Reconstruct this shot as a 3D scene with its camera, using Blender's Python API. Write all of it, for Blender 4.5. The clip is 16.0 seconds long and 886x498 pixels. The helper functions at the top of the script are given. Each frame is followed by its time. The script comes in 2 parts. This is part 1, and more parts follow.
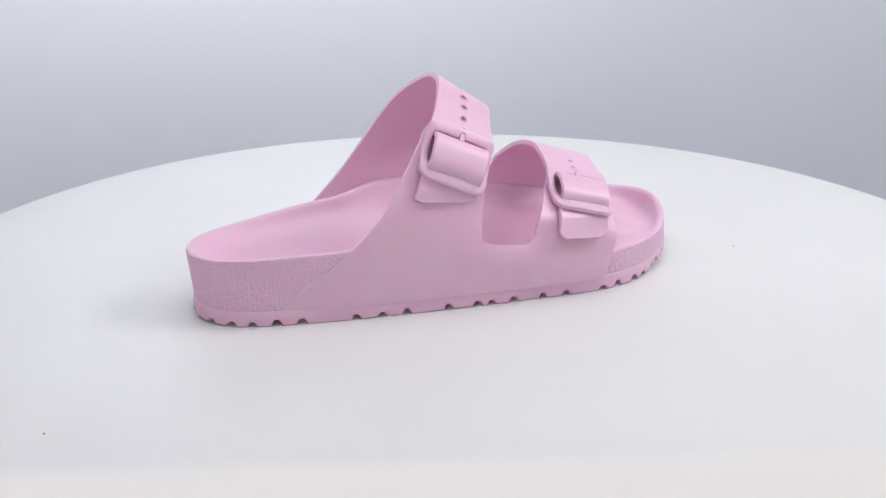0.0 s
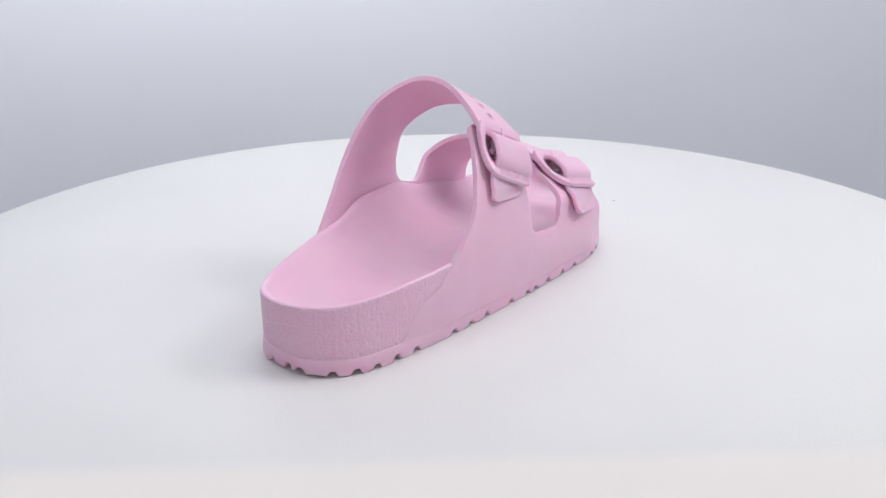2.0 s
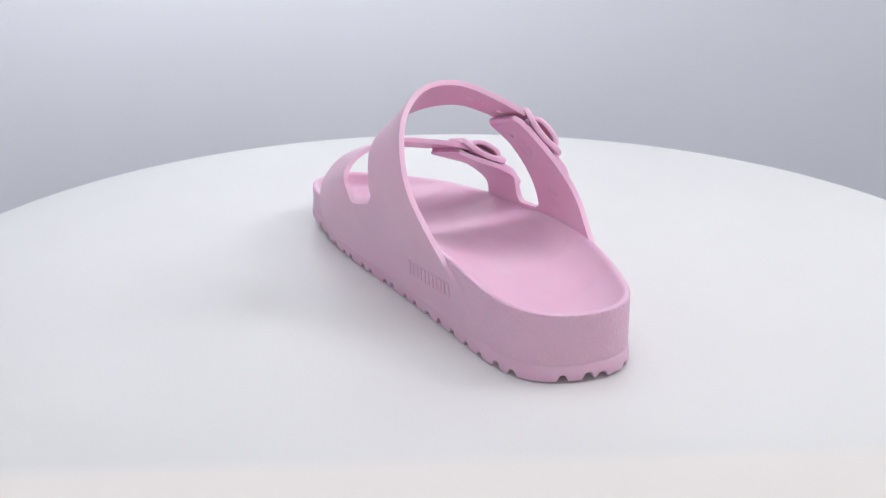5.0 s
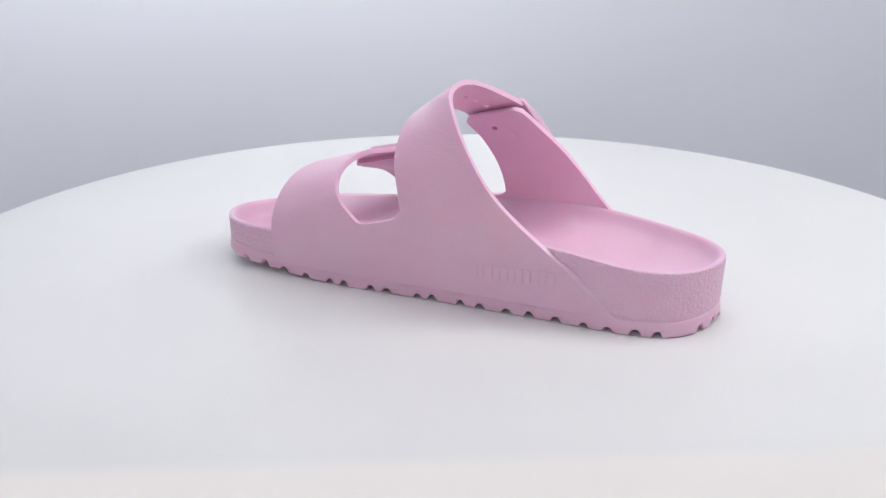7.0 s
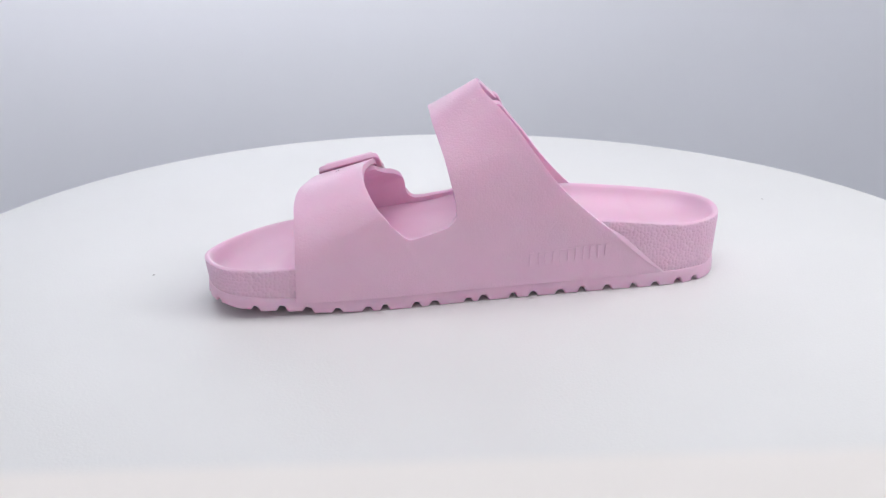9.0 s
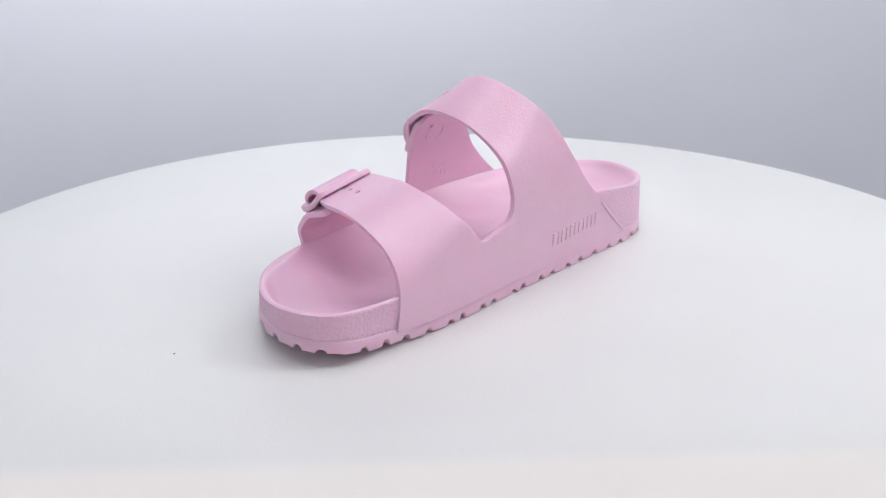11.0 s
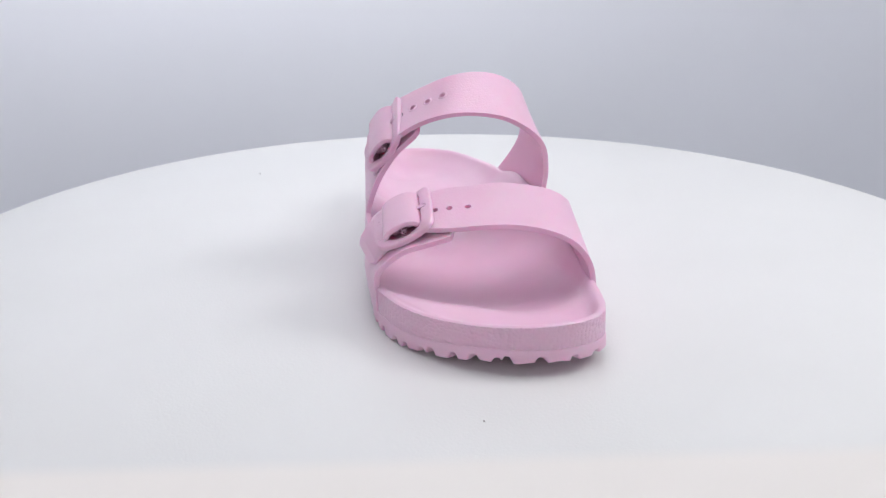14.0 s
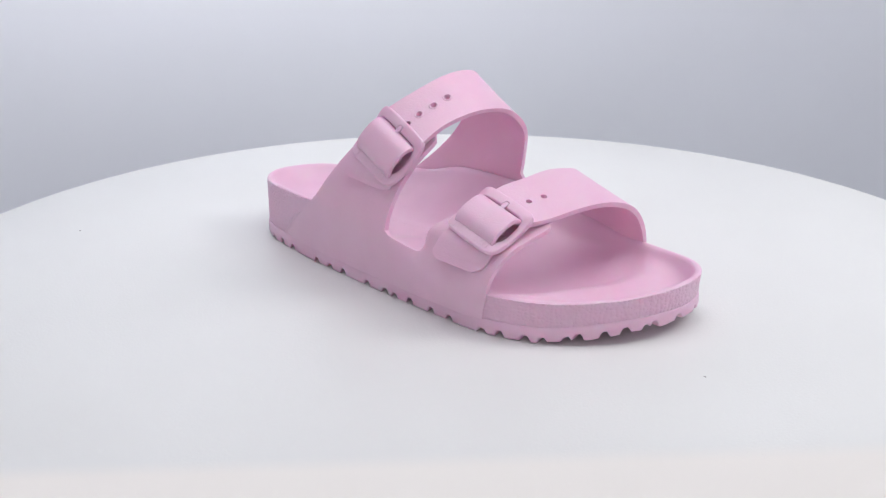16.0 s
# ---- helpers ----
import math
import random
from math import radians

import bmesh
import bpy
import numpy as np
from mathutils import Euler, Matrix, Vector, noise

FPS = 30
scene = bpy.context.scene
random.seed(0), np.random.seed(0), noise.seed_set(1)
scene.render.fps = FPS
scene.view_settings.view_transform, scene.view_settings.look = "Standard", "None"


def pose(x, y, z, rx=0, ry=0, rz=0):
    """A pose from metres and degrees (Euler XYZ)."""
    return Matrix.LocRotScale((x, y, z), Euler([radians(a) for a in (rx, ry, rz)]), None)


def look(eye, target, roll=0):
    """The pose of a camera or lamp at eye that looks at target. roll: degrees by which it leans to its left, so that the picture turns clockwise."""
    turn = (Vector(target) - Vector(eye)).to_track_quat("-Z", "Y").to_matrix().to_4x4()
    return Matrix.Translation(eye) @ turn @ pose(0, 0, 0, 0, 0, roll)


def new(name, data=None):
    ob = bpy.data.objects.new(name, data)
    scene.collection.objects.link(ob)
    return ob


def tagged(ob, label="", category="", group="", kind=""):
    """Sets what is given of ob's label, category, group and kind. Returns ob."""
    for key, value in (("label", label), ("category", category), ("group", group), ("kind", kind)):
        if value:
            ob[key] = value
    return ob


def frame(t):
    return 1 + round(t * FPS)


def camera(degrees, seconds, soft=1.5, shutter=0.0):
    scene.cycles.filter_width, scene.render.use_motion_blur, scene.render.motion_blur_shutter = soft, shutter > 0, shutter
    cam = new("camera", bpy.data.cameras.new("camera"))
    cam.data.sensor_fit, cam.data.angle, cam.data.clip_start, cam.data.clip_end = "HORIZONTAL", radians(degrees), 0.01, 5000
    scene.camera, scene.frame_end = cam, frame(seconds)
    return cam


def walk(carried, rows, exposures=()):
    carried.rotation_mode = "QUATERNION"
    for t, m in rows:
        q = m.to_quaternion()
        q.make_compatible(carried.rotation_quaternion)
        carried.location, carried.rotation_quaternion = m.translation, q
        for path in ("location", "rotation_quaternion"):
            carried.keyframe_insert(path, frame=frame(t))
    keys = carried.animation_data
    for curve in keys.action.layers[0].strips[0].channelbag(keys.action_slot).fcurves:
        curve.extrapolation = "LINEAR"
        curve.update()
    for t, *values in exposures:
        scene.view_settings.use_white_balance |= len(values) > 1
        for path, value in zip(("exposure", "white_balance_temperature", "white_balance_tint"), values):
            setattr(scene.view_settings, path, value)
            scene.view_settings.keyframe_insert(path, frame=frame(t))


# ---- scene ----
# One pink moulded sandal turns on a white round table inside a white light tent.
cam = camera(44.286, 16.0, soft=1.2)
EYE, AIM = (0.0, -0.53295, 0.20798), (-0.00762, 0.00237, 0.01236)
walk(cam, [(0.0, look(EYE, AIM, -0.335)), (16.0, look(EYE, AIM, -0.335))], exposures=[(0.0, -0.125), (16.0, -0.125)])
cam.data.dof.use_dof, cam.data.dof.focus_distance, cam.data.dof.aperture_fstop = True, 0.53, 21.0
TURN = 18.508  # degrees a second, anticlockwise from above


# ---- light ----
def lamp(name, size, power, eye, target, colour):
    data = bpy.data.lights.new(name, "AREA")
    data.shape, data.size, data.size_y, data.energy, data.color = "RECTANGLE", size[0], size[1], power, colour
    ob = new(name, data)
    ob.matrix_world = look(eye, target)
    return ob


world = bpy.data.worlds.new("world")
scene.world = world
world.use_nodes = True
world.node_tree.nodes["Background"].inputs[0].default_value = (0.8, 0.85, 1.0, 1)
world.node_tree.nodes["Background"].inputs[1].default_value = 0.05
lamp("top_lamp", (0.8, 0.7), 4.6, (0.02, 0.01, 0.92), (-0.02, 0.2, 0.0), (0.973, 0.97, 0.976))
lamp("side_lamp", (0.34, 0.34), 3.2, (0.62, 0.0, 0.62), (-0.05, 0.0, 0.0), (0.973, 0.97, 0.976))
# Unseen fill, added near the lens to lift the footbed under the straps.
lamp("front_fill", (0.7, 0.3), 0.75, (-0.05, -0.77, 0.47), (0.0, 0.0, 0.03), (0.973, 0.97, 0.976))
# Strip with no known source, added to brighten the backdrop from its top.
lamp("backdrop_fill", (0.8, 0.1), 3.0, (-0.26, 0.66, 0.46), (-0.30, 0.86, 0.14), (0.965, 0.96, 0.98))


# ---- materials ----
def material(name, colour, rough, metal=0.0, spec=0.5):
    m = bpy.data.materials.new(name)
    m.use_nodes = True
    b = m.node_tree.nodes["Principled BSDF"]
    b.inputs["Base Color"].default_value = (*colour, 1)
    b.inputs["Roughness"].default_value = rough
    b.inputs["Metallic"].default_value = metal
    b.inputs["Specular IOR Level"].default_value = spec
    return m, m.node_tree.nodes, m.node_tree.links, b


def mottle(nt, links, b, a, c, scale, amount=1.0, detail=4.0):
    """Colour that drifts softly between a and c."""
    co = nt.new("ShaderNodeTexCoord")
    n = nt.new("ShaderNodeTexNoise")
    n.inputs["Scale"].default_value, n.inputs["Detail"].default_value = scale, detail
    r = nt.new("ShaderNodeValToRGB")
    r.color_ramp.elements[0].position, r.color_ramp.elements[1].position = 0.3, 0.7
    r.color_ramp.elements[0].color, r.color_ramp.elements[1].color = (*a, 1), (*c, 1)
    links.new(co.outputs["Object"], n.inputs["Vector"])
    links.new(n.outputs["Fac"], r.inputs["Fac"])
    links.new(r.outputs["Color"], b.inputs["Base Color"])
    return co


def relief(nt, links, b, co, layers):
    """Fine bumps: rows of (kind, scale, height in metres)."""
    last = None
    for kind, scale, height in layers:
        if kind == "cells":
            v = nt.new("ShaderNodeTexVoronoi")
            v.feature = "F1"
            v.inputs["Scale"].default_value = scale
            v.inputs["Randomness"].default_value = 0.7
            warp = nt.new("ShaderNodeTexNoise")
            warp.inputs["Scale"].default_value = scale * 0.4
            mix = nt.new("ShaderNodeMixRGB")
            mix.blend_type = "ADD"
            mix.inputs[0].default_value = 0.0008
            slim = nt.new("ShaderNodeMapping")
            slim.inputs["Scale"].default_value = (1.0, 1.0, 1.15)
            square = nt.new("ShaderNodeMath")
            square.operation = "POWER"
            square.inputs[1].default_value = 2.0
            links.new(co.outputs["Object"], warp.inputs["Vector"])
            links.new(co.outputs["Object"], mix.inputs[1])
            links.new(warp.outputs["Color"], mix.inputs[2])
            links.new(mix.outputs[0], slim.inputs["Vector"])
            links.new(slim.outputs["Vector"], v.inputs["Vector"])
            links.new(v.outputs["Distance"], square.inputs[0])
            out = square.outputs[0]
        else:
            v = nt.new("ShaderNodeTexNoise")
            v.inputs["Scale"].default_value, v.inputs["Detail"].default_value = scale, 3.0
            links.new(co.outputs["Object"], v.inputs["Vector"])
            out = v.outputs["Fac"]
        bump = nt.new("ShaderNodeBump")
        bump.invert = kind == "cells"
        bump.inputs["Distance"].default_value = height
        links.new(out, bump.inputs["Height"])
        if last:
            links.new(last.outputs["Normal"], bump.inputs["Normal"])
        last = bump
    links.new(last.outputs["Normal"], b.inputs["Normal"])


PINK_A, PINK_B = (0.758, 0.474, 0.630), (0.788, 0.504, 0.662)


def foam(name, layers, rough=0.42, deep=0.5):
    m, nt, links, b = material(name, PINK_A, rough, spec=0.85)
    b.inputs["Subsurface Weight"].default_value, b.inputs["Subsurface Scale"].default_value = deep, 0.0032
    b.inputs["Subsurface Radius"].default_value = (1.0, 0.4, 0.65)
    co = mottle(nt, links, b, PINK_A, PINK_B, 55.0)
    relief(nt, links, b, co, layers)
    return m


M_FOAM = foam("pink_foam", [("cells", 900.0, 0.00008), ("noise", 320.0, 0.00008), ("noise", 2600.0, 0.00004)])
M_STRAP = foam("pink_foam_strap", [("cells", 1000.0, 0.00006), ("noise", 2600.0, 0.00004)], 0.42)
M_MARK = foam("pink_foam_marks", [("noise", 2600.0, 0.00004)], 0.45, 0.0)
M_TREAD = foam("pink_foam_tread", [("noise", 2600.0, 0.00004)])
M_BED = foam("pink_foam_footbed", [("noise", 1500.0, 0.00006)])
M_GRAIN = foam("pink_foam_grained", [("cells", 540.0, 0.00055), ("noise", 2600.0, 0.00005)], 0.55)
M_LOOP = foam("pink_foam_buckle", [("noise", 1500.0, 0.00005)])


def white(name, a, c, rough, scale, bump):
    m, nt, links, b = material(name, a, rough)
    co = mottle(nt, links, b, a, c, scale)
    relief(nt, links, b, co, [("noise", bump, 0.0001)])
    return m


M_TABLE = white("white_laminate", (0.712, 0.716, 0.712), (0.738, 0.742, 0.738), 0.42, 9.0, 700.0)
M_TENT = white("white_tent_cloth", (0.787, 0.802, 0.862), (0.817, 0.832, 0.887), 0.85, 2.0, 300.0)
M_FLOOR = white("grey_floor_cloth", (0.10, 0.11, 0.13), (0.13, 0.14, 0.16), 0.9, 3.0, 300.0)
M_BOUNCE = white("pale_bounce_paint", (0.66, 0.66, 0.67), (0.70, 0.70, 0.71), 0.9, 3.0, 300.0)
M_BOARD = white("warm_white_board", (0.80, 0.765, 0.735), (0.82, 0.785, 0.755), 0.6, 20.0, 500.0)
M_DUST, *_ = material("grey_dust", (0.22, 0.2, 0.2), 0.9)


# ---- building helpers ----
def part(name, bm, mat, parent, label="", sharp=35.0):
    me = bpy.data.meshes.new(name)
    bmesh.ops.recalc_face_normals(bm, faces=bm.faces[:])
    bm.to_mesh(me)
    bm.free()
    for f in me.polygons:
        f.use_smooth = True
    if sharp:
        me.set_sharp_from_angle(angle=radians(sharp))
    me.materials.append(mat)
    ob = new(name, me)
    ob.parent = parent
    return tagged(ob, label)


def spline(points, per, closed=False):
    """A smooth curve through the points."""
    p = np.asarray(points, float)
    q = np.vstack([p[-1:], p, p[:2]]) if closed else np.vstack([2 * p[0] - p[1], p, 2 * p[-1] - p[-2]])
    t = np.linspace(0, 1, per, endpoint=False)[:, None]
    out = []
    for i in range(len(q) - 3):
        a, b, c, d = q[i:i + 4]
        out.append(0.5 * (2 * b + (c - a) * t + (2 * a - 5 * b + 4 * c - d) * t ** 2 + (3 * b - a - 3 * c + d) * t ** 3))
    if not closed:
        out.append(p[-1:])
    return np.vstack(out)


def grid(bm, rows, close_u=False, cap_first=False, cap_last=False):
    """Quads over rows of points (metres)."""
    vs = [[bm.verts.new(p) for p in row] for row in rows]
    n = len(vs[0])
    for a, c in zip(vs, vs[1:]):
        for i in range(n if close_u else n - 1):
            j = (i + 1) % n
            bm.faces.new((a[i], a[j], c[j], c[i]))
    if cap_first:
        bm.faces.new(vs[0][::-1])
    if cap_last:
        bm.faces.new(vs[-1])
    return vs


def box(bm, m, sx, sy, sz, bevel=0.0):
    """A rounded box, its middle at m."""
    made = bmesh.ops.create_cube(bm, size=1.0)["verts"]
    bmesh.ops.scale(bm, vec=(sx, sy, sz), verts=made)
    if bevel:
        edges = list({e for v in made for e in v.link_edges})
        made = list({v for f in bmesh.ops.bevel(bm, geom=edges, offset=bevel, segments=2, affect="EDGES")["faces"] for v in f.verts} | {v for v in made if v.is_valid})
    bmesh.ops.transform(bm, matrix=m, verts=made)


def frame_of(o, x, y):
    """A pose from a middle and two leanings (x kept, y squared to it)."""
    x = Vector(x).normalized()
    z = x.cross(Vector(y)).normalized()
    y = z.cross(x)
    m = Matrix((x, y, z)).transposed().to_4x4()
    m.translation = o
    return m


MM = 0.001

# ---- tent ----
def tent():
    # Pale wall behind the camera: unseen, added to tune bounce on near sides.
    for name, first, last, mat, label in (("backdrop", -25, 205, M_TENT, "pale grey-white seamless cloth backdrop curving round the table"), ("wall_rear", 205, 335, M_BOUNCE, "plain pale unseen wall behind the camera, added to set bounce light")):
        bm = bmesh.new()
        rows = [[(0.93 * math.cos(a), 0.93 * math.sin(a), z) for a in np.radians(np.linspace(first, last, 72))] for z in np.linspace(-0.419, 1.104, 12)]
        grid(bm, rows)
        ob = part(name, bm, mat, None)
        s = ob.modifiers.new("thickness", "SOLIDIFY")
        s.thickness, s.offset = 0.01, 1.0
        tagged(ob, label, name.split("_")[0], kind="structure")
    # Unseen floor, kept dark so little bounce reaches the backdrop's foot.
    bm = bmesh.new()
    rows = [[(r * math.cos(a), r * math.sin(a), -0.42) for a in np.linspace(0, 2 * math.pi, 96, endpoint=False)] for r in (0.02, 0.3, 0.95)]
    grid(bm, rows, close_u=True, cap_first=True)
    ob = part("floor", bm, M_FLOOR, None)
    tagged(ob, "unseen grey cloth floor below the turntable, dark to limit bounce", "floor", kind="structure")
    bm = bmesh.new()
    box(bm, pose(0, 0, 1.115), 1.9, 1.9, 0.02)
    ob = part("ceiling", bm, M_TENT, None)
    tagged(ob, "white cloth ceiling of the light tent", "ceiling", kind="structure")
    bm = bmesh.new()
    box(bm, pose(0, -0.500, -0.1322, 0, 0, 0), 0.7, 0.12, 0.572, 0.003)
    bmesh.ops.transform(bm, matrix=Matrix.Translation((0, -0.5, 0.148)) @ pose(0, 0, 0, 0, LIP_TILT, 0) @ Matrix.Translation((0, 0.5, -0.148)), verts=bm.verts[:])
    ob = part("wall_front", bm, M_BOARD, None)
    tagged(ob, "warm white front board below the lens", "board", kind="structure")


LIP_TILT = -2.0
tent()


# ---- turntable ----
def turntable():
    root = new("turntable")
    tagged(root, "round white laminate turntable with a few dust specks", "turntable")
    bm = bmesh.new()
    prof = [(0.004, 0.0), (0.12, 0.0), (0.2, 0.0), (0.2975, 0.0), (0.2992, -0.0006), (0.30, -0.0022), (0.30, -0.016), (0.2985, -0.018), (0.2, -0.018), (0.06, -0.018)]
    rows = [[(r * math.cos(a), r * math.sin(a), z) for a in np.linspace(0, 2 * math.pi, 180, endpoint=False)] for r, z in prof]
    grid(bm, rows, close_u=True, cap_first=True, cap_last=True)
    part("disc", bm, M_TABLE, root)
    bm = bmesh.new()
    rows = [[(r * math.cos(a), r * math.sin(a), z) for a in np.linspace(0, 2 * math.pi, 64, endpoint=False)] for r, z in ((0.055, -0.0182), (0.05, -0.03), (0.05, -0.39), (0.14, -0.40), (0.15, -0.419))]
    grid(bm, rows, close_u=True, cap_first=True, cap_last=True)
    part("pedestal", bm, M_TABLE, root, "white pedestal under the disc")
    for i, (x, y, r) in enumerate(SPECKS):
        bm = bmesh.new()
        bmesh.ops.create_icosphere(bm, subdivisions=1, radius=r)
        bmesh.ops.transform(bm, matrix=pose(x, y, r * 0.3, 0, 0, i * 40) @ Matrix.Diagonal((1.5, 0.8, 0.5, 1)), verts=bm.verts[:])
        part("dust_speck", bm, M_DUST, root, "tiny grey dust speck")
    return root


SPECKS = [(-0.152, 0.0475, 0.0005), (0.2233, 0.0598, 0.0005)]
table = turntable()

# ---- sandal: plan, in millimetres; the toe looks along -x, the buckles stand on +y ----
BOT = [(135.5, -15.5, 1.0), (124, 4.8, 0), (90.6, 20.2, 0), (56.4, 31.5, 0), (20.4, 42, 0), (-19.2, 52.2, 0), (-52, 58.8, 0), (-82.5, 53.8, 1.1),
       (-111.4, 34, 5.2), (-127, 5, 6.4), (-120.3, -21.5, 5.6), (-86.1, -30.5, 1.6), (-50, -36.2, 0), (0, -40, 0), (50.7, -45, 0), (101, -50, 0), (124.5, -42, 0.3)]
RIM = [(137, -18.5, 32), (126, 2.8, 32.3), (90.5, 20.8, 34), (55, 32.5, 35), (20, 44, 32), (-18, 55.5, 25), (-53, 60, 20.5), (-87, 52, 20.3),
       (-114.5, 30, 21.8), (-129, 2, 24.3), (-120.5, -20.8, 24.2), (-88.5, -32.4, 25), (-48, -38.5, 32), (2, -42.5, 38.8), (53, -47, 37.8), (100, -50.3, 32), (126.3, -41.6, 31.3)]
PER = 40
S_BOT, S_RIM = spline(BOT, PER, True), spline(RIM, PER, True)
N = len(S_BOT)


def branch(curve, lateral):
    k = [i for i in range(N) if (i < 9.1 * PER) == lateral]
    pts = sorted((tuple(curve[i]) for i in k), key=lambda p: p[0])
    return np.array(pts)


SIDES = {(c, l): branch(s, l) for c, s in (("b", S_BOT), ("r", S_RIM)) for l in (True, False)}


def side(x, z, lateral, out=0.75):
    """A point on the side of the sole at x and z, a little proud of it."""
    b, r = SIDES["b", lateral], SIDES["r", lateral]
    yb, yr, zr = np.interp(x, b[:, 0], b[:, 1]), np.interp(x, r[:, 0], r[:, 1]), np.interp(x, r[:, 0], r[:, 2])
    y = yb + (yr - yb) * min(max(z / zr, 0), 1.0)
    return (x, y + (out if lateral else -out), z)


def bed(x, y):
    """Height of the footbed."""
    base = np.interp(x, [-135, -110, -90, -78, -64, -50, -36, -18, 4, 26, 60, 100, 135], [11.8, 11.2, 11.8, 12.6, 12.3, 12.0, 12.8, 15.0, 17.8, 20.2, 21.5, 21, 22.5])
    mid = np.interp(x, [-120, -60, 0, 60, 120], [6, 13, 2, -7, -19])
    v = (y - mid)
    arch = 14.5 * np.exp(-((x - 4) / (38 if x < 4 else 46)) ** 2) * np.clip((-v - 4) / 38, 0, 1) ** 1.5
    pad = 3.7 * np.exp(-((x + 4) / (22 if x < -4 else 26)) ** 2 - ((v - 2) / 24) ** 2)
    edge = np.interp(y, [-40, -25, -10, 2, 13, 24, 49], [-89, -91, -95, -89, -83, -74, -58])
    bar = 3.4 / (1 + math.exp(min((x - edge) / 2.4, 50))) * np.interp(x, [-135, -100], [0.3, 1.0]) - 1.2 * np.exp(-((x + 62) / 14) ** 2)
    bar -= 2.2 * np.exp(-((x - 36) / 17) ** 2 - ((v - 24) / 13) ** 2)
    cup = 0.0035 * v * v
    across, along = (x + 8) * 0.484 - (y - 12) * 0.876, (x + 8) * 0.876 + (y - 12) * 0.484
    ridge = 2.5 * np.exp(-(across / (8 if across > 0 else 17)) ** 2 - ((along - 27) / 19) ** 2)
    return base + arch + pad + bar + cup + ridge


def smooth(a, b, x):
    t = min(max((x - a) / (b - a), 0), 1)
    return t * t * (3 - 2 * t)


NOTCH_MED = [-110, -97, -85, -72, -57, -49, -34, -24, -8, 0, 15, 25, 39, 51, 64, 77, 89, 102, 112]
NOTCH_LAT = [126, 118, 108, 97, 73, 61, 49, 30, 16, 9, -3, -17, -30, -50, -59, -71, -79]
NOTCH_TOE = [51, 48.5, 41.5, 35.5, 27, 24, 10.5, -4, -15]
NOTCH_HEEL = [-36, -26, -19, -5]


def sole(root):
    p, r = S_BOT, S_RIM
    arc = np.r_[0, np.cumsum(np.linalg.norm(np.roll(p, -1, 0) - p, axis=1))]
    total, arc = arc[-1], arc[:-1]
    centres = []
    for xs, ok in ((NOTCH_MED, lambda q: q[1] < -12 and -118 < q[0]), (NOTCH_LAT, lambda q: q[1] > -8 and q[0] > -90)):
        idx = [i for i in range(N) if ok(p[i])]
        centres += [arc[min(idx, key=lambda i: abs(p[i][0] - x))] for x in xs]
    for ys, ok in ((NOTCH_TOE, lambda q: q[0] < -88), (NOTCH_HEEL, lambda q: q[0] > 118)):
        idx = [i for i in range(N) if ok(p[i])]
        centres += [arc[min(idx, key=lambda i: abs(p[i][1] - y))] for y in ys]
    n = 1500
    at = np.linspace(0, total, n, endpoint=False)
    bx = np.stack([np.interp(at, np.r_[arc, total], np.r_[p[:, k], p[0, k]]) for k in range(3)], 1)
    rx = np.stack([np.interp(at, np.r_[arc, total], np.r_[r[:, k], r[0, k]]) for k in range(3)], 1)
    cut = np.zeros(n)
    for k, c in enumerate(centres):
        d = np.abs((at - c + total / 2) % total - total / 2)
        w, h = 2.4 + 0.5 * ((k * 7) % 5) / 4, 2.2 + 0.7 * ((k * 3) % 4) / 3
        cut = np.maximum(cut, h * np.clip(1.7 * (1 - d / w), 0, 1) ** 0.8)
    wave = 0.25 * np.sin(at * 0.21) + 0.2 * np.sin(at * 0.53)
    mid = np.stack([np.clip(bx[:, 0], -92, 100), np.interp(np.clip(bx[:, 0], -92, 100), [-120, -60, 0, 60, 120], [6, 13, 2, -7, -19])], 1)

    def ring(base, inset, z):
        v = mid - base[:, :2]
        length = np.linalg.norm(v, axis=1)[:, None]
        q = base[:, :2] + v / length * np.minimum(np.asarray(inset).reshape(-1, 1), length * 0.98)
        return np.c_[q, np.broadcast_to(z, n)]

    cover = np.array([smooth(-50, -46, x) * (1 - smooth(46, 74, x)) if y > 0 else smooth(-88, -84, x) * (1 - smooth(28, 64, x)) for x, y, z in rx])
    lift = bx[:, 2]
    line = lift * 0.75 + 7.6
    # tread and welt
    bm = bmesh.new()
    low = np.maximum(lift + wave * (lift > 0.5), 0.0) + cut
    rows = [ring(bx, 30, 2.2 + lift * 0.9), ring(bx, 9.0, np.maximum(low, 0.3)), ring(bx, 0.3, low), ring(bx, -0.3, low + 0.3),
            ring(bx, -0.55, low + 1.0), ring(bx, -0.45, (low + line) / 2 + 0.6), ring(bx, -0.3, line - 0.6), ring(bx, -0.12, line - 0.12), ring(bx, 0.22, line + 0.05)]
    grid(bm, [q * MM for q in rows], close_u=True, cap_first=True)
    part("outsole", bm, M_TREAD, root, "pink notched tread edge of the sole", 50)
    # grained side
    bm = bmesh.new()
    f = lambda t: bx[:, :2] + (rx[:, :2] - bx[:, :2]) * t

    def wall(t, extra):
        z = line + (rx[:, 2] - line) * t
        q = np.c_[f(t), z]
        return ring(q, extra + cover * 2.0, z - cover * 1.2 * t)

    top = rx[:, 2] - cover * 1.0
    rows = [wall(0.0, 0.25), wall(0.03, 0.05)] + [wall(t, 0.0) for t in np.linspace(0.15, 0.9, 9)] + [wall(0.96, 0.05), ring(rx, 0.35 + cover * 1.5, top - 0.35)]
    grid(bm, [q * MM for q in rows], close_u=True)
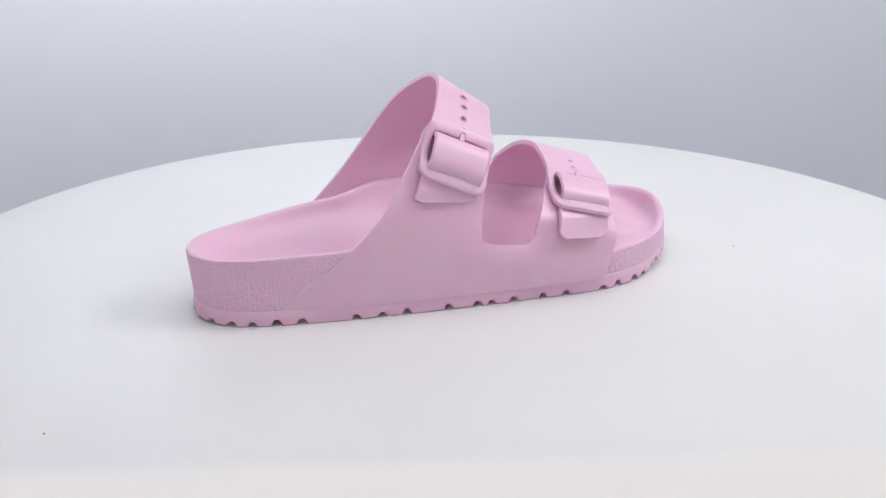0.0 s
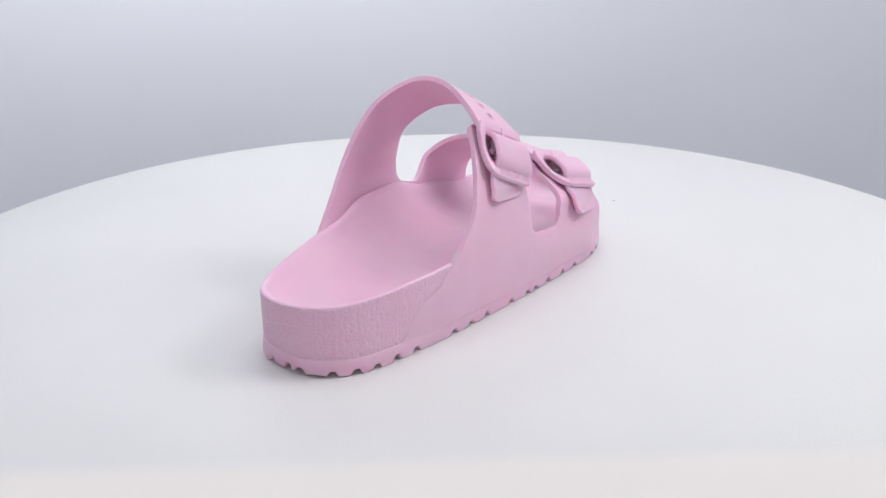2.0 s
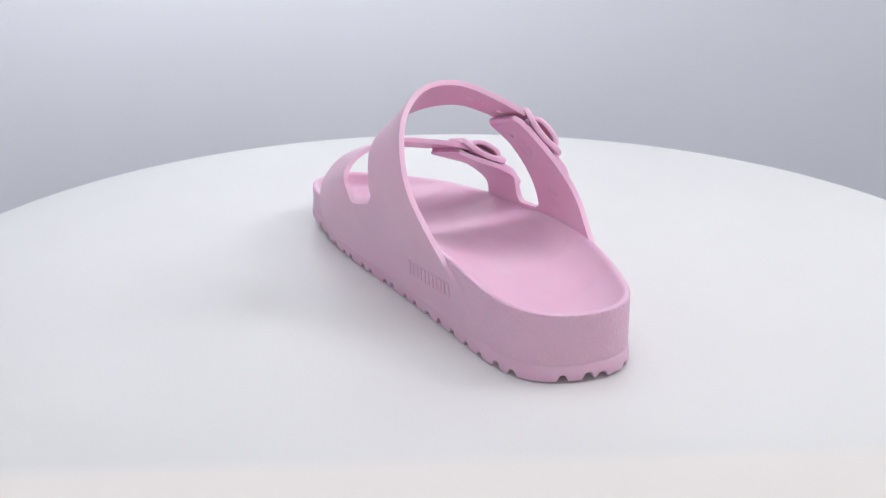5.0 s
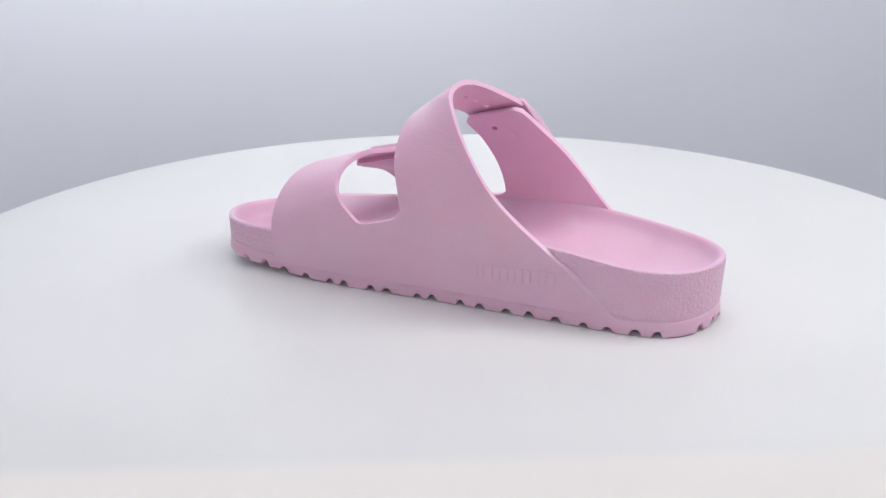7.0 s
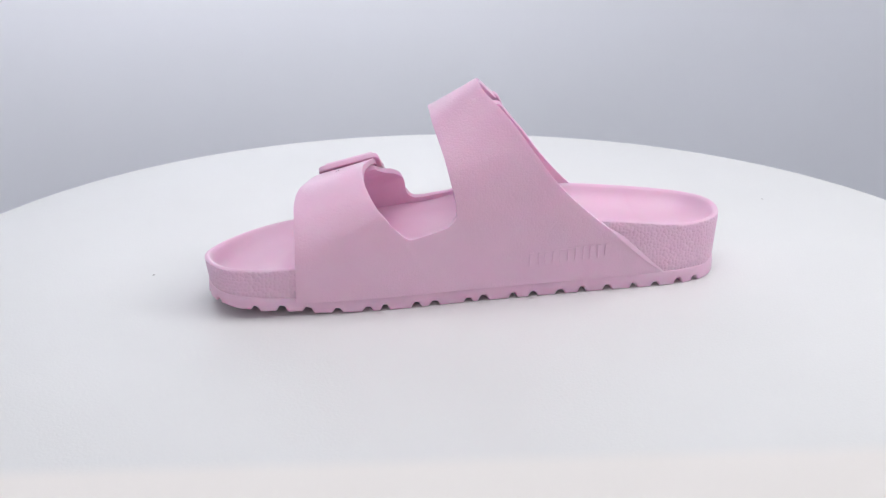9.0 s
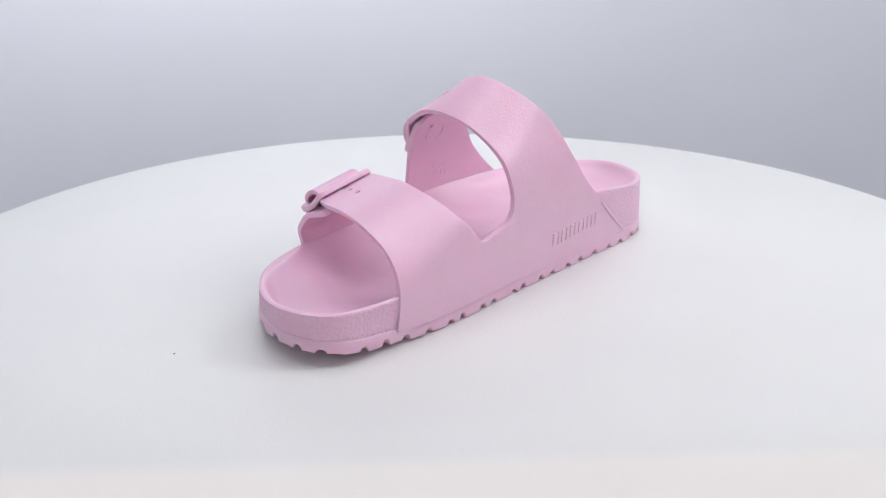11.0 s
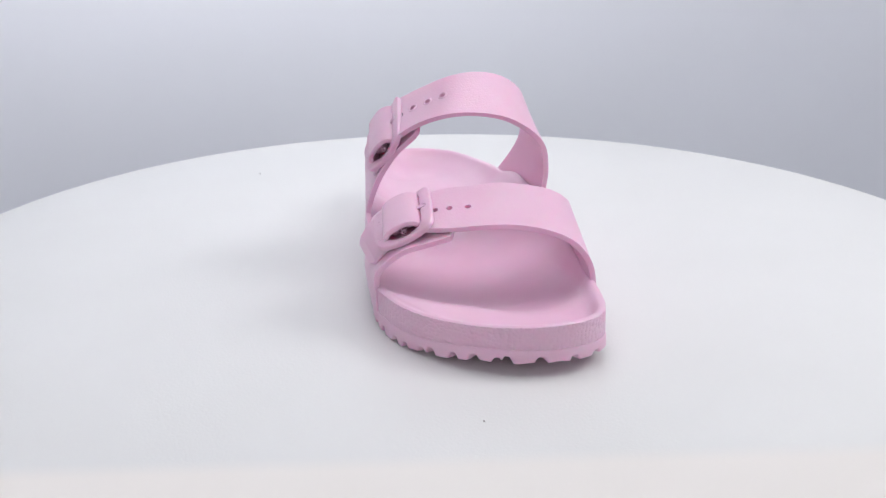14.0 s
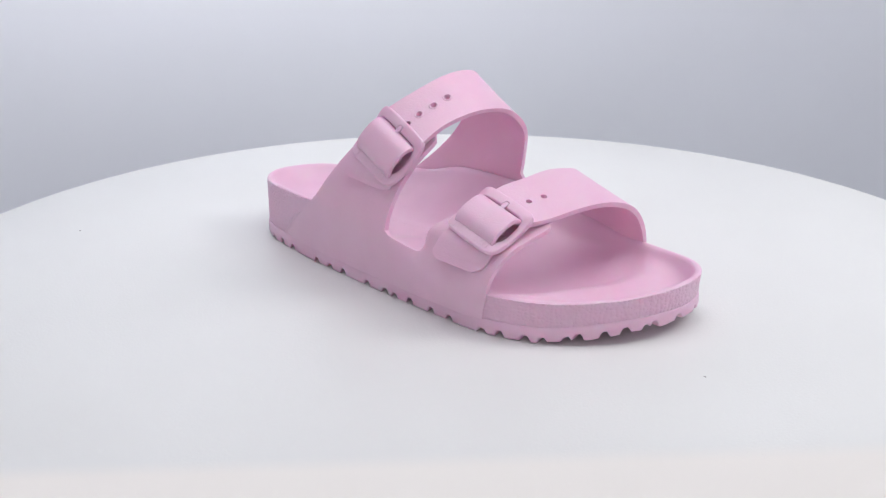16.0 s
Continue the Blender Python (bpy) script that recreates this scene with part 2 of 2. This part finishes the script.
    part("side_band", bm, M_GRAIN, root, "pebble-grained pink side of the sole", 60)
    # footbed with its raised rim
    bm = bmesh.new()

    def zbed(q):
        return np.array([bed(x, y) for x, y in q[:, :2]])

    rear = cover * np.array([smooth(-26, 2, x) for x in rx[:, 0]])
    lip = cover * np.array([(0.25 + 0.75 * smooth(-40, -10, x)) * smooth(-84, -60, x) * (1 - smooth(20, 62, x)) * (0.0 if y > 0 else 1.0) for x, y, z in rx])
    fill = cover * np.array([smooth(5, 25, x) * (0.0 if y > 0 else 1.0) for x, y, z in rx])
    rows = [ring(rx, 0.35 + cover * 1.5 - fill * 1.2, top - 0.35), ring(rx, 0.9 + cover * 1.3 - fill * 0.8 - lip * 0.7, top + lip * 3), ring(rx, 1.8 + cover * 0.8 - fill * 0.5 - lip * 1.1, top + 0.1 + lip * 5.4), ring(rx, 2.8 + cover * 0.3 - lip * 0.8, top - 0.2 + lip * 5.3)]
    sweep = {3.7: 4.6, 4.7: 3.5, 5.9: 2.5, 7.4: 1.6, 9.8: 0.7, 14: 0.15, 18: 0.0, 24: 0.0}
    soft_k = {3.7: 0.13, 4.7: 0.25, 5.9: 0.37, 7.4: 0.50, 9.8: 0.66, 14: 0.85, 18: 0.95, 24: 1.0}
    bowl = np.array([max(0.85 * smooth(30, 80, x), 0.3 * smooth(-50, -75, x) * smooth(12, -8, y)) for x, y, z in rx])
    rear = np.maximum(rear, bowl)
    for inset, k in ((3.7, 0.18), (4.7, 0.46), (5.9, 0.72), (7.4, 0.88), (9.8, 0.96), (14, 0.99), (18, 1.0), (24, 1.0)):
        q = ring(rx, inset, 0)
        k = k * (1 - rear) + soft_k[inset] * rear
        q[:, 2] = np.minimum(top, 99) * (1 - k) + zbed(q) * k + lip * sweep[inset]
        rows.append(q)
    edge = rows[-1]
    for t in np.linspace(0.12, 1.0, 10):
        q = edge.copy()
        q[:, :2] += (np.c_[mid] - edge[:, :2]) * t
        q[:, 2] = zbed(q)
        rows.append(q)
    grid(bm, [q[::2] * MM for q in rows], close_u=True)
    bmesh.ops.remove_doubles(bm, verts=bm.verts[:], dist=0.00002)
    return part("footbed", bm, M_BED, root, "smooth contoured pink footbed with raised rim", 60)


# rows of (front edge, back edge): each strap from its buckle over the foot to the inner side,
# each flap from the sole up to its end under the strap
BACK_STRAP = [((0.5, 32.5, 76.5), (28, 22, 88.5)), ((-5, 22, 83.7), (20, 13.2, 95)), ((-12.3, 9.5, 88.4), (10.5, 0, 102.2)), ((-16.3, -5, 88.6), (5.4, -13, 104.2)),
              ((-19, -19.5, 85.4), (4.7, -26.2, 101)), ((-19.3, -32.6, 77.6), (11.4, -39.3, 91.6)), ((-18.3, -40.5, 68.5), (20.5, -46.8, 77.8)),
              ((-15.8, -43.4, 55.5), (31.2, -50.4, 62.4)), ((-14.5, -43, 46), (44.8, -50.4, 48))]
FRONT_STRAP = [((-62, 39, 49.5), (-35, 32, 56.5)), ((-68.5, 29.5, 50.5), (-39, 22.5, 59.5)), ((-75.5, 14.5, 52.2), (-44.5, 11, 61.3)), ((-81.5, 2, 52.5), (-49.5, -2, 62.8)),
               ((-86, -10.5, 50), (-53, -14.6, 61.3)), ((-88.5, -21.8, 44.4), (-53.8, -25.6, 58.2)), ((-90, -29.4, 35.5), (-52, -35, 52.4)), ((-90.8, -32.2, 26), (-46.8, -40.2, 44.6))]
BACK_FLAP = [((14.2, 44.8, 34.0), (71, 28.3, 38)), ((12.7, 42.7, 44), (58.5, 31, 52)), ((9.2, 39, 55), (47.5, 28, 65.5)), ((3.5, 33, 67), (36, 22.5, 78)), ((-2.2, 25.5, 76), (30, 18.5, 84.6)), ((-1.6, 23.0, 78.4), (28.0, 17.3, 86.0)), ((2.5, 21.8, 80.6), (24.5, 17.0, 86.6))]
FRONT_FLAP = [((-54.5, 61.3, 27), (-13.4, 50.8, 33.9)), ((-57, 56.5, 34), (-16, 50, 42)), ((-61, 49, 40), (-22.3, 43.5, 46.8)), ((-65.5, 39, 43.7), (-29.5, 35, 50.3)), ((-69, 31.5, 46.4), (-35, 29.5, 53.2)), ((-68.2, 29.3, 47.5), (-37.2, 27.6, 54.6)), ((-64.5, 27.8, 49.2), (-41, 26.6, 54.6))]
LAT_FOOT = {"f1": -50, "f2": -13.4, "b1": 14.2, "b2": 106}
MED_FOOT = {"f1": -91, "f2": -24, "b1": -9, "b2": 93.5}


def column(band, u, x_foot, lateral, out, sink=0.0):
    """One line of the shell, from the sole to the end of the band."""
    pts = [tuple(np.array(a) * (1 - u) + np.array(b) * u) for a, b in band]
    if not lateral:
        pts = pts[::-1]
    first = pts[0]
    foot = [side(x_foot, 7.0, lateral, out - 1.05 * sink), side(x_foot * 0.55 + first[0] * 0.45, 7.0 + (first[2] - 7.0) * 0.45, lateral, out - 0.1 * sink)]
    return spline(foot + pts, 6)


def shell(root, name, front, back, feet, lateral, label):
    """One side of the upper: the low wall on the sole and two bands that rise from it."""
    bm = bmesh.new()
    edge = {}
    for key, band, ends in (("front", front, ("f1", "f2")), ("back", back, ("b1", "b2"))):
        cols = []
        for u in np.linspace(0, 1, 17):
            out = 0.75 + 0.35 * (u ** 6 if key == "back" else 0.0)
            cols.append(column(band, u, feet[ends[0]] * (1 - u) + feet[ends[1]] * u, lateral, out, smooth(0.6, 1.0, u) if key == "back" else 0.6 * smooth(0.14, 0.0, u)))
        edge[key] = cols
        grid(bm, [c * MM for c in cols])
    ra, rc = edge["front"][-1][:13], edge["back"][0][:13]
    cols = []
    for u in np.linspace(0, 1, 17):
        col = ra * (1 - u) + rc * u
        if 0 < u < 1:
            sag = np.interp(u, [0, 0.06, 0.12, 0.2, 0.35, 0.8, 0.9, 0.95, 1], [0, 2.4, 4.0, 4.7, 4.5, 2.7, 2.0, 1.2, 0]) if lateral else np.interp(u, [0, 0.0625, 0.125, 0.1875, 0.25, 0.3125, 0.375, 0.6, 0.8125, 0.875, 0.9375, 1], [0, 2.1, 4.4, 6.6, 8.2, 8.8, 8.7, 7.3, 5.6, 4.8, 3.2, 0])
            f = np.linspace(0, 1, 13)
            col[:, 2] -= sag * f
            low = np.array([side(q[0], q[2], lateral)[1] for q in col])
            col[:, 1] = col[:, 1] * f + low * (1 - f)
        cols.append(col)
    grid(bm, [q * MM for q in cols])
    bmesh.ops.remove_doubles(bm, verts=bm.verts[:], dist=0.00005)
    bmesh.ops.recalc_face_normals(bm, faces=bm.faces[:])
    top = max(bm.faces, key=lambda f: abs(f.calc_center_median().y))
    if top.normal.y * top.calc_center_median().y < 0:
        bmesh.ops.reverse_faces(bm, faces=bm.faces[:])
    me = bpy.data.meshes.new(name)
    bm.to_mesh(me)
    bm.free()
    raw = new("raw", me)
    s = raw.modifiers.new("thickness", "SOLIDIFY")
    s.thickness, s.offset, s.use_even_offset = 0.0026, -1.0, True
    hb = bmesh.new()
    for o, n in HOLES if not lateral else FLAP_HOLES:
        q = Vector(n).normalized().to_track_quat("Z", "Y").to_matrix().to_4x4()
        bmesh.ops.create_cone(hb, cap_ends=True, segments=20, radius1=0.0015, radius2=0.0015, depth=0.014, matrix=Matrix.Translation(Vector(o) * MM) @ q)
    hm = bpy.data.meshes.new("punch")
    hb.to_mesh(hm)
    hb.free()
    punch = new("punch", hm)
    k = raw.modifiers.new("holes", "BOOLEAN")
    k.operation, k.object, k.solver = "DIFFERENCE", punch, "EXACT"
    v = raw.modifiers.new("round", "BEVEL")
    v.width, v.segments, v.limit_method, v.angle_limit = 0.00118, 5, "ANGLE", radians(50)
    dg = bpy.context.evaluated_depsgraph_get()
    dg.update()
    done = bpy.data.meshes.new_from_object(raw.evaluated_get(dg))
    bpy.data.objects.remove(punch)
    bpy.data.objects.remove(raw)
    done.name = name
    done.materials.clear()
    done.materials.append(M_FOAM)
    for f in done.polygons:
        f.use_smooth = True
    done.set_sharp_from_angle(angle=radians(60))
    ob = new(name, done)
    ob.parent = root
    # bevelled back edge that sinks into the grained side
    col, n = edge["back"][-1][:9], 9
    along = np.gradient(col, axis=0)
    along /= np.linalg.norm(along, axis=1)[:, None]
    out = np.array([(0.28, 1.0 if lateral else -1.0, 0.12)] * n)
    out -= along * np.sum(out * along, 1)[:, None]
    out /= np.linalg.norm(out, axis=1)[:, None]
    over = np.cross(out, along)
    over *= np.sign(over[:, :1])
    wide = np.interp(np.arange(n), [0, 3, 6, 8], [0.45, 1.2, 1.05, 0.2])[:, None] * (0.75 if lateral else 1.05)
    bm = bmesh.new()
    grid(bm, [(col + over * p * wide + out * q) * MM for p, q in ((-0.9, 0.05), (0.1, 0.03), (1.0, -0.2), (2.2, -0.75), (3.2, -1.4), (3.8, -2.6))])
    part("sloped_edge", bm, M_STRAP, ob, "", 80)
    return tagged(ob, label)


FLAP_HOLES = [((12.0, 28.5, 75.5), (0.0, 0.75, 0.6))]
HOLES = [((1.2, 7.5, 94.6), (-0.15, 0.35, 0.9)), ((4.9, 14.2, 91.5), (-0.1, 0.45, 0.85)), ((9.3, 20.7, 88.0), (0, 0.55, 0.8)),
         ((-58.5, 17.4, 56.2), (-0.2, 0.15, 0.95)), ((-54.7, 25.1, 55.3), (-0.15, 0.25, 0.95)), ((-51.6, 31.0, 53.9), (-0.1, 0.4, 0.9)), ((12.6, 26.3, 84.6), (0, 0.6, 0.78))]


def strip(bm, path, widths, thick, m, lean):
    """A flat band bent along a (y, z) path, in the space m."""
    p = np.array(path, float)
    tg = np.gradient(p, axis=0)
    tg /= np.linalg.norm(tg, axis=1)[:, None]
    nr = np.stack([-tg[:, 1], tg[:, 0]], 1)
    h = thick / 2
    rows = []
    for q, k, w, sl in zip(p, nr, widths, lean):
        a, c = q + k * h, q - k * h
        e = 0.35 * h
        prof = [(-w / 2 + e, *a), (w / 2 - e, *a), (w / 2, *(a * 0.75 + c * 0.25)), (w / 2, *(c * 0.75 + a * 0.25)), (w / 2 - e, *c), (-w / 2 + e, *c), (-w / 2, *(c * 0.75 + a * 0.25)), (-w / 2, *(a * 0.75 + c * 0.25))]
        rows.append([m @ (Vector((x, y + sl * x, z)) * MM) for x, y, z in prof])
    grid(bm, rows, close_u=True, cap_first=True, cap_last=True)


def stadium(bm, r, y0, y1, z0, z1):
    """A bar with rounded ends and a softened top, along y."""
    ends = [(r * math.cos(a), (y1 - r if math.sin(a) >= 0 else y0 + r) + r * math.sin(a)) for a in np.linspace(0, 2 * math.pi, 32, endpoint=False)]
    mid_y = (y0 + y1) / 2
    inner = [(x * 0.86, mid_y + (y - mid_y) * 0.95) for x, y in ends]
    grid(bm, [[(x, y, z0) for x, y in ends], [(x, y, z1 - 0.2) for x, y in ends], [(x, y, z1) for x, y in inner]], close_u=True, cap_first=True, cap_last=True)


def carve(bm, cutter):
    """Take the cutter out of the mesh bm; both are bmesh, the cutter is used up."""
    made = []
    for name, src in (("raw", bm), ("cutter", cutter)):
        bmesh.ops.recalc_face_normals(src, faces=src.faces[:])
        me = bpy.data.meshes.new(name)
        src.to_mesh(me)
        made.append(new(name, me))
    cutter.free()
    k = made[0].modifiers.new("cut", "BOOLEAN")
    k.operation, k.object, k.solver = "DIFFERENCE", made[1], "EXACT"
    dg = bpy.context.evaluated_depsgraph_get()
    dg.update()
    done = bpy.data.meshes.new_from_object(made[0].evaluated_get(dg))
    bm.clear()
    bm.from_mesh(done)
    for ob in made:
        bpy.data.objects.remove(ob)
    bpy.data.meshes.remove(done)


def buckle(root, corners, drop, slant, reach):
    """A moulded loop with the strap end rolled through it."""
    tb, tf, bb, bf = (Vector(c) for c in corners)
    o = (tb + tf + bb + bf) / 4
    m = frame_of(o * MM, (tf + bf) - (tb + bb), (tb + tf) - (bb + bf))
    w, h = ((tf + bf) - (tb + bb)).length / 2, ((tb + tf) - (bb + bf)).length / 2
    bm = bmesh.new()
    rows = []
    hw, hh = w / 2 + 0.6, h / 2 + 1.0
    for a in np.linspace(0, 2 * math.pi, 96, endpoint=False):
        c, s = math.cos(a), math.sin(a)
        ex = 9.0 if s > 0 else 5.5
        k = (abs(c) ** ex + abs(s) ** ex) ** (-1 / ex)
        ox, oy = hw * c * k, hh * s * k
        bar = 4.7 if s > 0 else 5.6
        ix, iy = ox * (1 - 3.1 / hw), oy * (1 - bar / hh)
        oy += 0.8 * max(0.0, s)
        bow = -2.2 * max(0.0, 1 - (oy / hh) ** 2)
        z0, z1 = -1.5 + bow, 1.5 + bow
        pt = lambda f, z: (ox * (1 - f) + ix * f, oy * (1 - f) + iy * f, z)
        ring = [pt(0.12, z0), pt(0, z0 + 0.5), pt(0, z1 - 0.6), pt(0.05, z1 - 0.2), pt(0.16, z1), pt(0.84, z1), pt(0.95, z1 - 0.2), pt(1, z1 - 0.6), pt(1, z0 + 0.5), pt(0.88, z0)]
        rows.append([m @ (Vector(q) * MM) for q in ring])
    rows.append(rows[0])
    grid(bm, rows, close_u=True)
    bmesh.ops.remove_doubles(bm, verts=bm.verts[:], dist=0.00001)
    slot = bmesh.new()
    stadium(slot, 1.65, hh - 7.5, hh - 1.5, 0.35, 4.0)
    bmesh.ops.transform(slot, matrix=m @ Matrix.Scale(MM, 4), verts=slot.verts[:])
    carve(bm, slot)
    loop = part("buckle", bm, M_LOOP, root, "matching pink moulded buckle loop", 40)
    # raised maker's mark on the lower bar, as plain bars
    for k in range(11):
        bm = bmesh.new()
        box(bm, m @ pose((k - 5) * 2.15 * MM, (-hh + 2.8) * MM, 1.45 * MM), 1.35 * MM, 2.7 * MM, 0.4 * MM, 0.00012)
        part("raised_mark", bm, M_MARK, loop)
    # prong let into the upper bar
    bm = bmesh.new()
    stadium(bm, 1.25, hh - 7.0, hh - 1.9, 0.3, 1.75)
    bmesh.ops.transform(bm, matrix=m @ Matrix.Scale(MM, 4), verts=bm.verts[:])
    part("prong", bm, M_LOOP, loop, "short rounded pink prong")
    # post inside the roll, plus an added core that blocks light passing through
    bm = bmesh.new()
    box(bm, m @ pose(0.0, 0.0, -0.6 * MM), (w - 20) * MM, (2 * hh - 13.5) * MM, 5.6 * MM, 0.001)
    box(bm, m @ pose(0.0, -0.5 * MM, -0.8 * MM), (w - 9) * MM, 2.8 * MM, 3.8 * MM, 0.0012)
    part("stud_and_core", bm, M_MARK, loop)
    # rolled strap end and its tab
    bm = bmesh.new()
    y0 = -hh
    path = spline([(0, hh - 6.2, -3.2), (0, hh - 6.4, -0.2), (0, hh - 8.3, 2.5), (0, hh - 12.0, 3.9), (0, y0 + 10.5, 3.8), (0, y0 + 7.2, 2.7), (0, y0 + 5.2, 0.2), (0, y0 + 3.0, -2.6),
                   (0, y0 - 1.0, -3.3), (0, y0 - 1.0 - reach * 0.5, -3.3 - drop * 0.5), (0, y0 - 1.0 - reach, -3.3 - drop)], 6)[:, 1:]
    wide = w - 5.6
    n = len(path)
    rows_w, lean = [], []
    for i in range(n):
        e = (n - 1 - i)
        under = smooth(0, 1, (i - 36) / 10)
        rows_w.append((wide + 1.6 * under) * (1 - 0.3 * max(0, 1 - e / 5) ** 2.2))
        lean.append(slant * under)
    strip(bm, path, rows_w, 2.5, m, lean)
    part("strap_end", bm, M_STRAP, root, "rolled pink strap end tucked under the buckle bar", 50)
    return m


A_CORNERS = ((29.4, 21.4, 89.6), (-0.3, 31.4, 76.6), (40.8, 34.0, 68.8), (12.0, 43.2, 54.8))
B_CORNERS = ((-34.5, 29.9, 59.3), (-64.4, 37.1, 51.7), (-25.2, 50.2, 47.1), (-54.0, 59.8, 38.9))


def side_mark(root, up):
    """The maker's mark on the inner side, as plain raised bars."""
    bpy.context.view_layer.update()
    for k in range(11):
        x, z = 23.5 + 38.5 * k / 10, 20.3 + 1.9 * k / 10
        hit, at, nrm, _ = up.ray_cast((x * MM, -0.09, z * MM), (0, 1, 0))
        base = Matrix.Translation(at) @ nrm.to_track_quat("Z", "Y").to_matrix().to_4x4()
        wide = (2.4, 1.2, 2.5, 2.2, 2.6, 2.3, 2.4, 2.0, 2.6, 2.2, 2.5)[k]
        bm = bmesh.new()
        box(bm, base, wide * MM, 7.0 * MM, 0.8 * MM, 0.0002)
        part("raised_mark", bm, M_MARK, up)


def small_marks(bed_part, flap, straps):
    """Low moulded marks on the footbed and on the inside of the back flap; unreadable, so plain bars."""
    for k in range(13):
        x = 62 - 4.1 * k
        if k in (2, 3):
            continue
        y = np.interp(x, [10, 63], [-1.0, -8.0])
        z = bed(x, y)
        bm = bmesh.new()
        box(bm, pose(x * MM, y * MM, z * MM, 0, math.degrees(math.atan2(bed(x - 2, y) - bed(x + 2, y), 4)), 0), 2.2 * MM, 6.0 * MM, 0.1 * MM, 0.00004)
        part("raised_mark", bm, M_MARK, bed_part)
    bpy.context.view_layer.update()

    def inside(x, z):
        hit, at, nrm, _ = flap.ray_cast((x * MM, 0.0, z * MM), (0, 1, 0))
        return Matrix.Translation(at) @ nrm.to_track_quat("Z", "Y").to_matrix().to_4x4()

    bm = bmesh.new()
    m = inside(18.9, 68.0)
    rows = []
    for a in np.linspace(0, 2 * math.pi, 48, endpoint=False):
        c, s = math.cos(a), math.sin(a)
        rows.append([m @ Vector(((6.0 + p) * c * MM, (6.0 + p) * s * MM, q * MM)) for p, q in ((-0.3, -0.15), (-0.16, 0.3), (0.16, 0.3), (0.3, -0.15))])
    rows.append(rows[0])
    grid(bm, rows, close_u=True)
    bmesh.ops.remove_doubles(bm, verts=bm.verts[:], dist=0.000001)
    part("moulded_ring", bm, M_MARK, flap)
    for o, n in HOLES[:3]:
        hit, at, nrm, _ = straps.ray_cast(Vector(o) * MM + Vector(n).normalized() * 0.012 + Vector((0.0026, 0, 0)), -Vector(n).normalized())
        m = Matrix.Translation(Vector(o) * MM + nrm * (at - Vector(o) * MM).dot(nrm)) @ nrm.to_track_quat("Z", "Y").to_matrix().to_4x4()
        bm = bmesh.new()
        rows = [[m @ Vector((p * MM * math.cos(a), p * MM * math.sin(a), q * MM)) for p, q in ((1.45, -0.6), (1.5, 0.2), (1.85, 0.42), (2.3, 0.3), (2.6, -0.15))] for a in np.linspace(0, 2 * math.pi, 25)]
        grid(bm, rows)
        bmesh.ops.remove_doubles(bm, verts=bm.verts[:], dist=0.000001)
        part("hole_rim", bm, M_MARK, straps)
    for r in range(2):
        for k in range(4):
            bm = bmesh.new()
            box(bm, inside(37.0 - 2.6 * k + 1.5 * r, 46.5 - 5.0 * r), 1.5 * MM, 3.4 * MM, 0.4 * MM, 0.0001)
            part("raised_mark", bm, M_MARK, flap)


def sandal():
    root = new("sandal")
    tagged(root, "pale pink two-strap moulded foam sandal on the white turntable", "sandal")
    bed_part = sole(root)
    up = shell(root, "strap_side", FRONT_STRAP, BACK_STRAP, MED_FOOT, False, "smooth pink inner side with two broad punched straps")
    flap = shell(root, "buckle_side", FRONT_FLAP, BACK_FLAP, LAT_FOOT, True, "smooth pink outer side with two flaps under the straps")
    buckle(root, A_CORNERS, 2.2, 0.34, 5.4)
    buckle(root, B_CORNERS, 5.6, 0.26, 9.0)
    side_mark(root, up)
    small_marks(bed_part, flap, up)
    return root


shoe = sandal()


def motions():
    times = [k * 0.25 for k in range(65)]
    rows = [(t, pose(0, 0, 0, 0, 0, TURN * (t - 8))) for t in times]
    walk(table, rows)
    walk(shoe, rows)


motions()
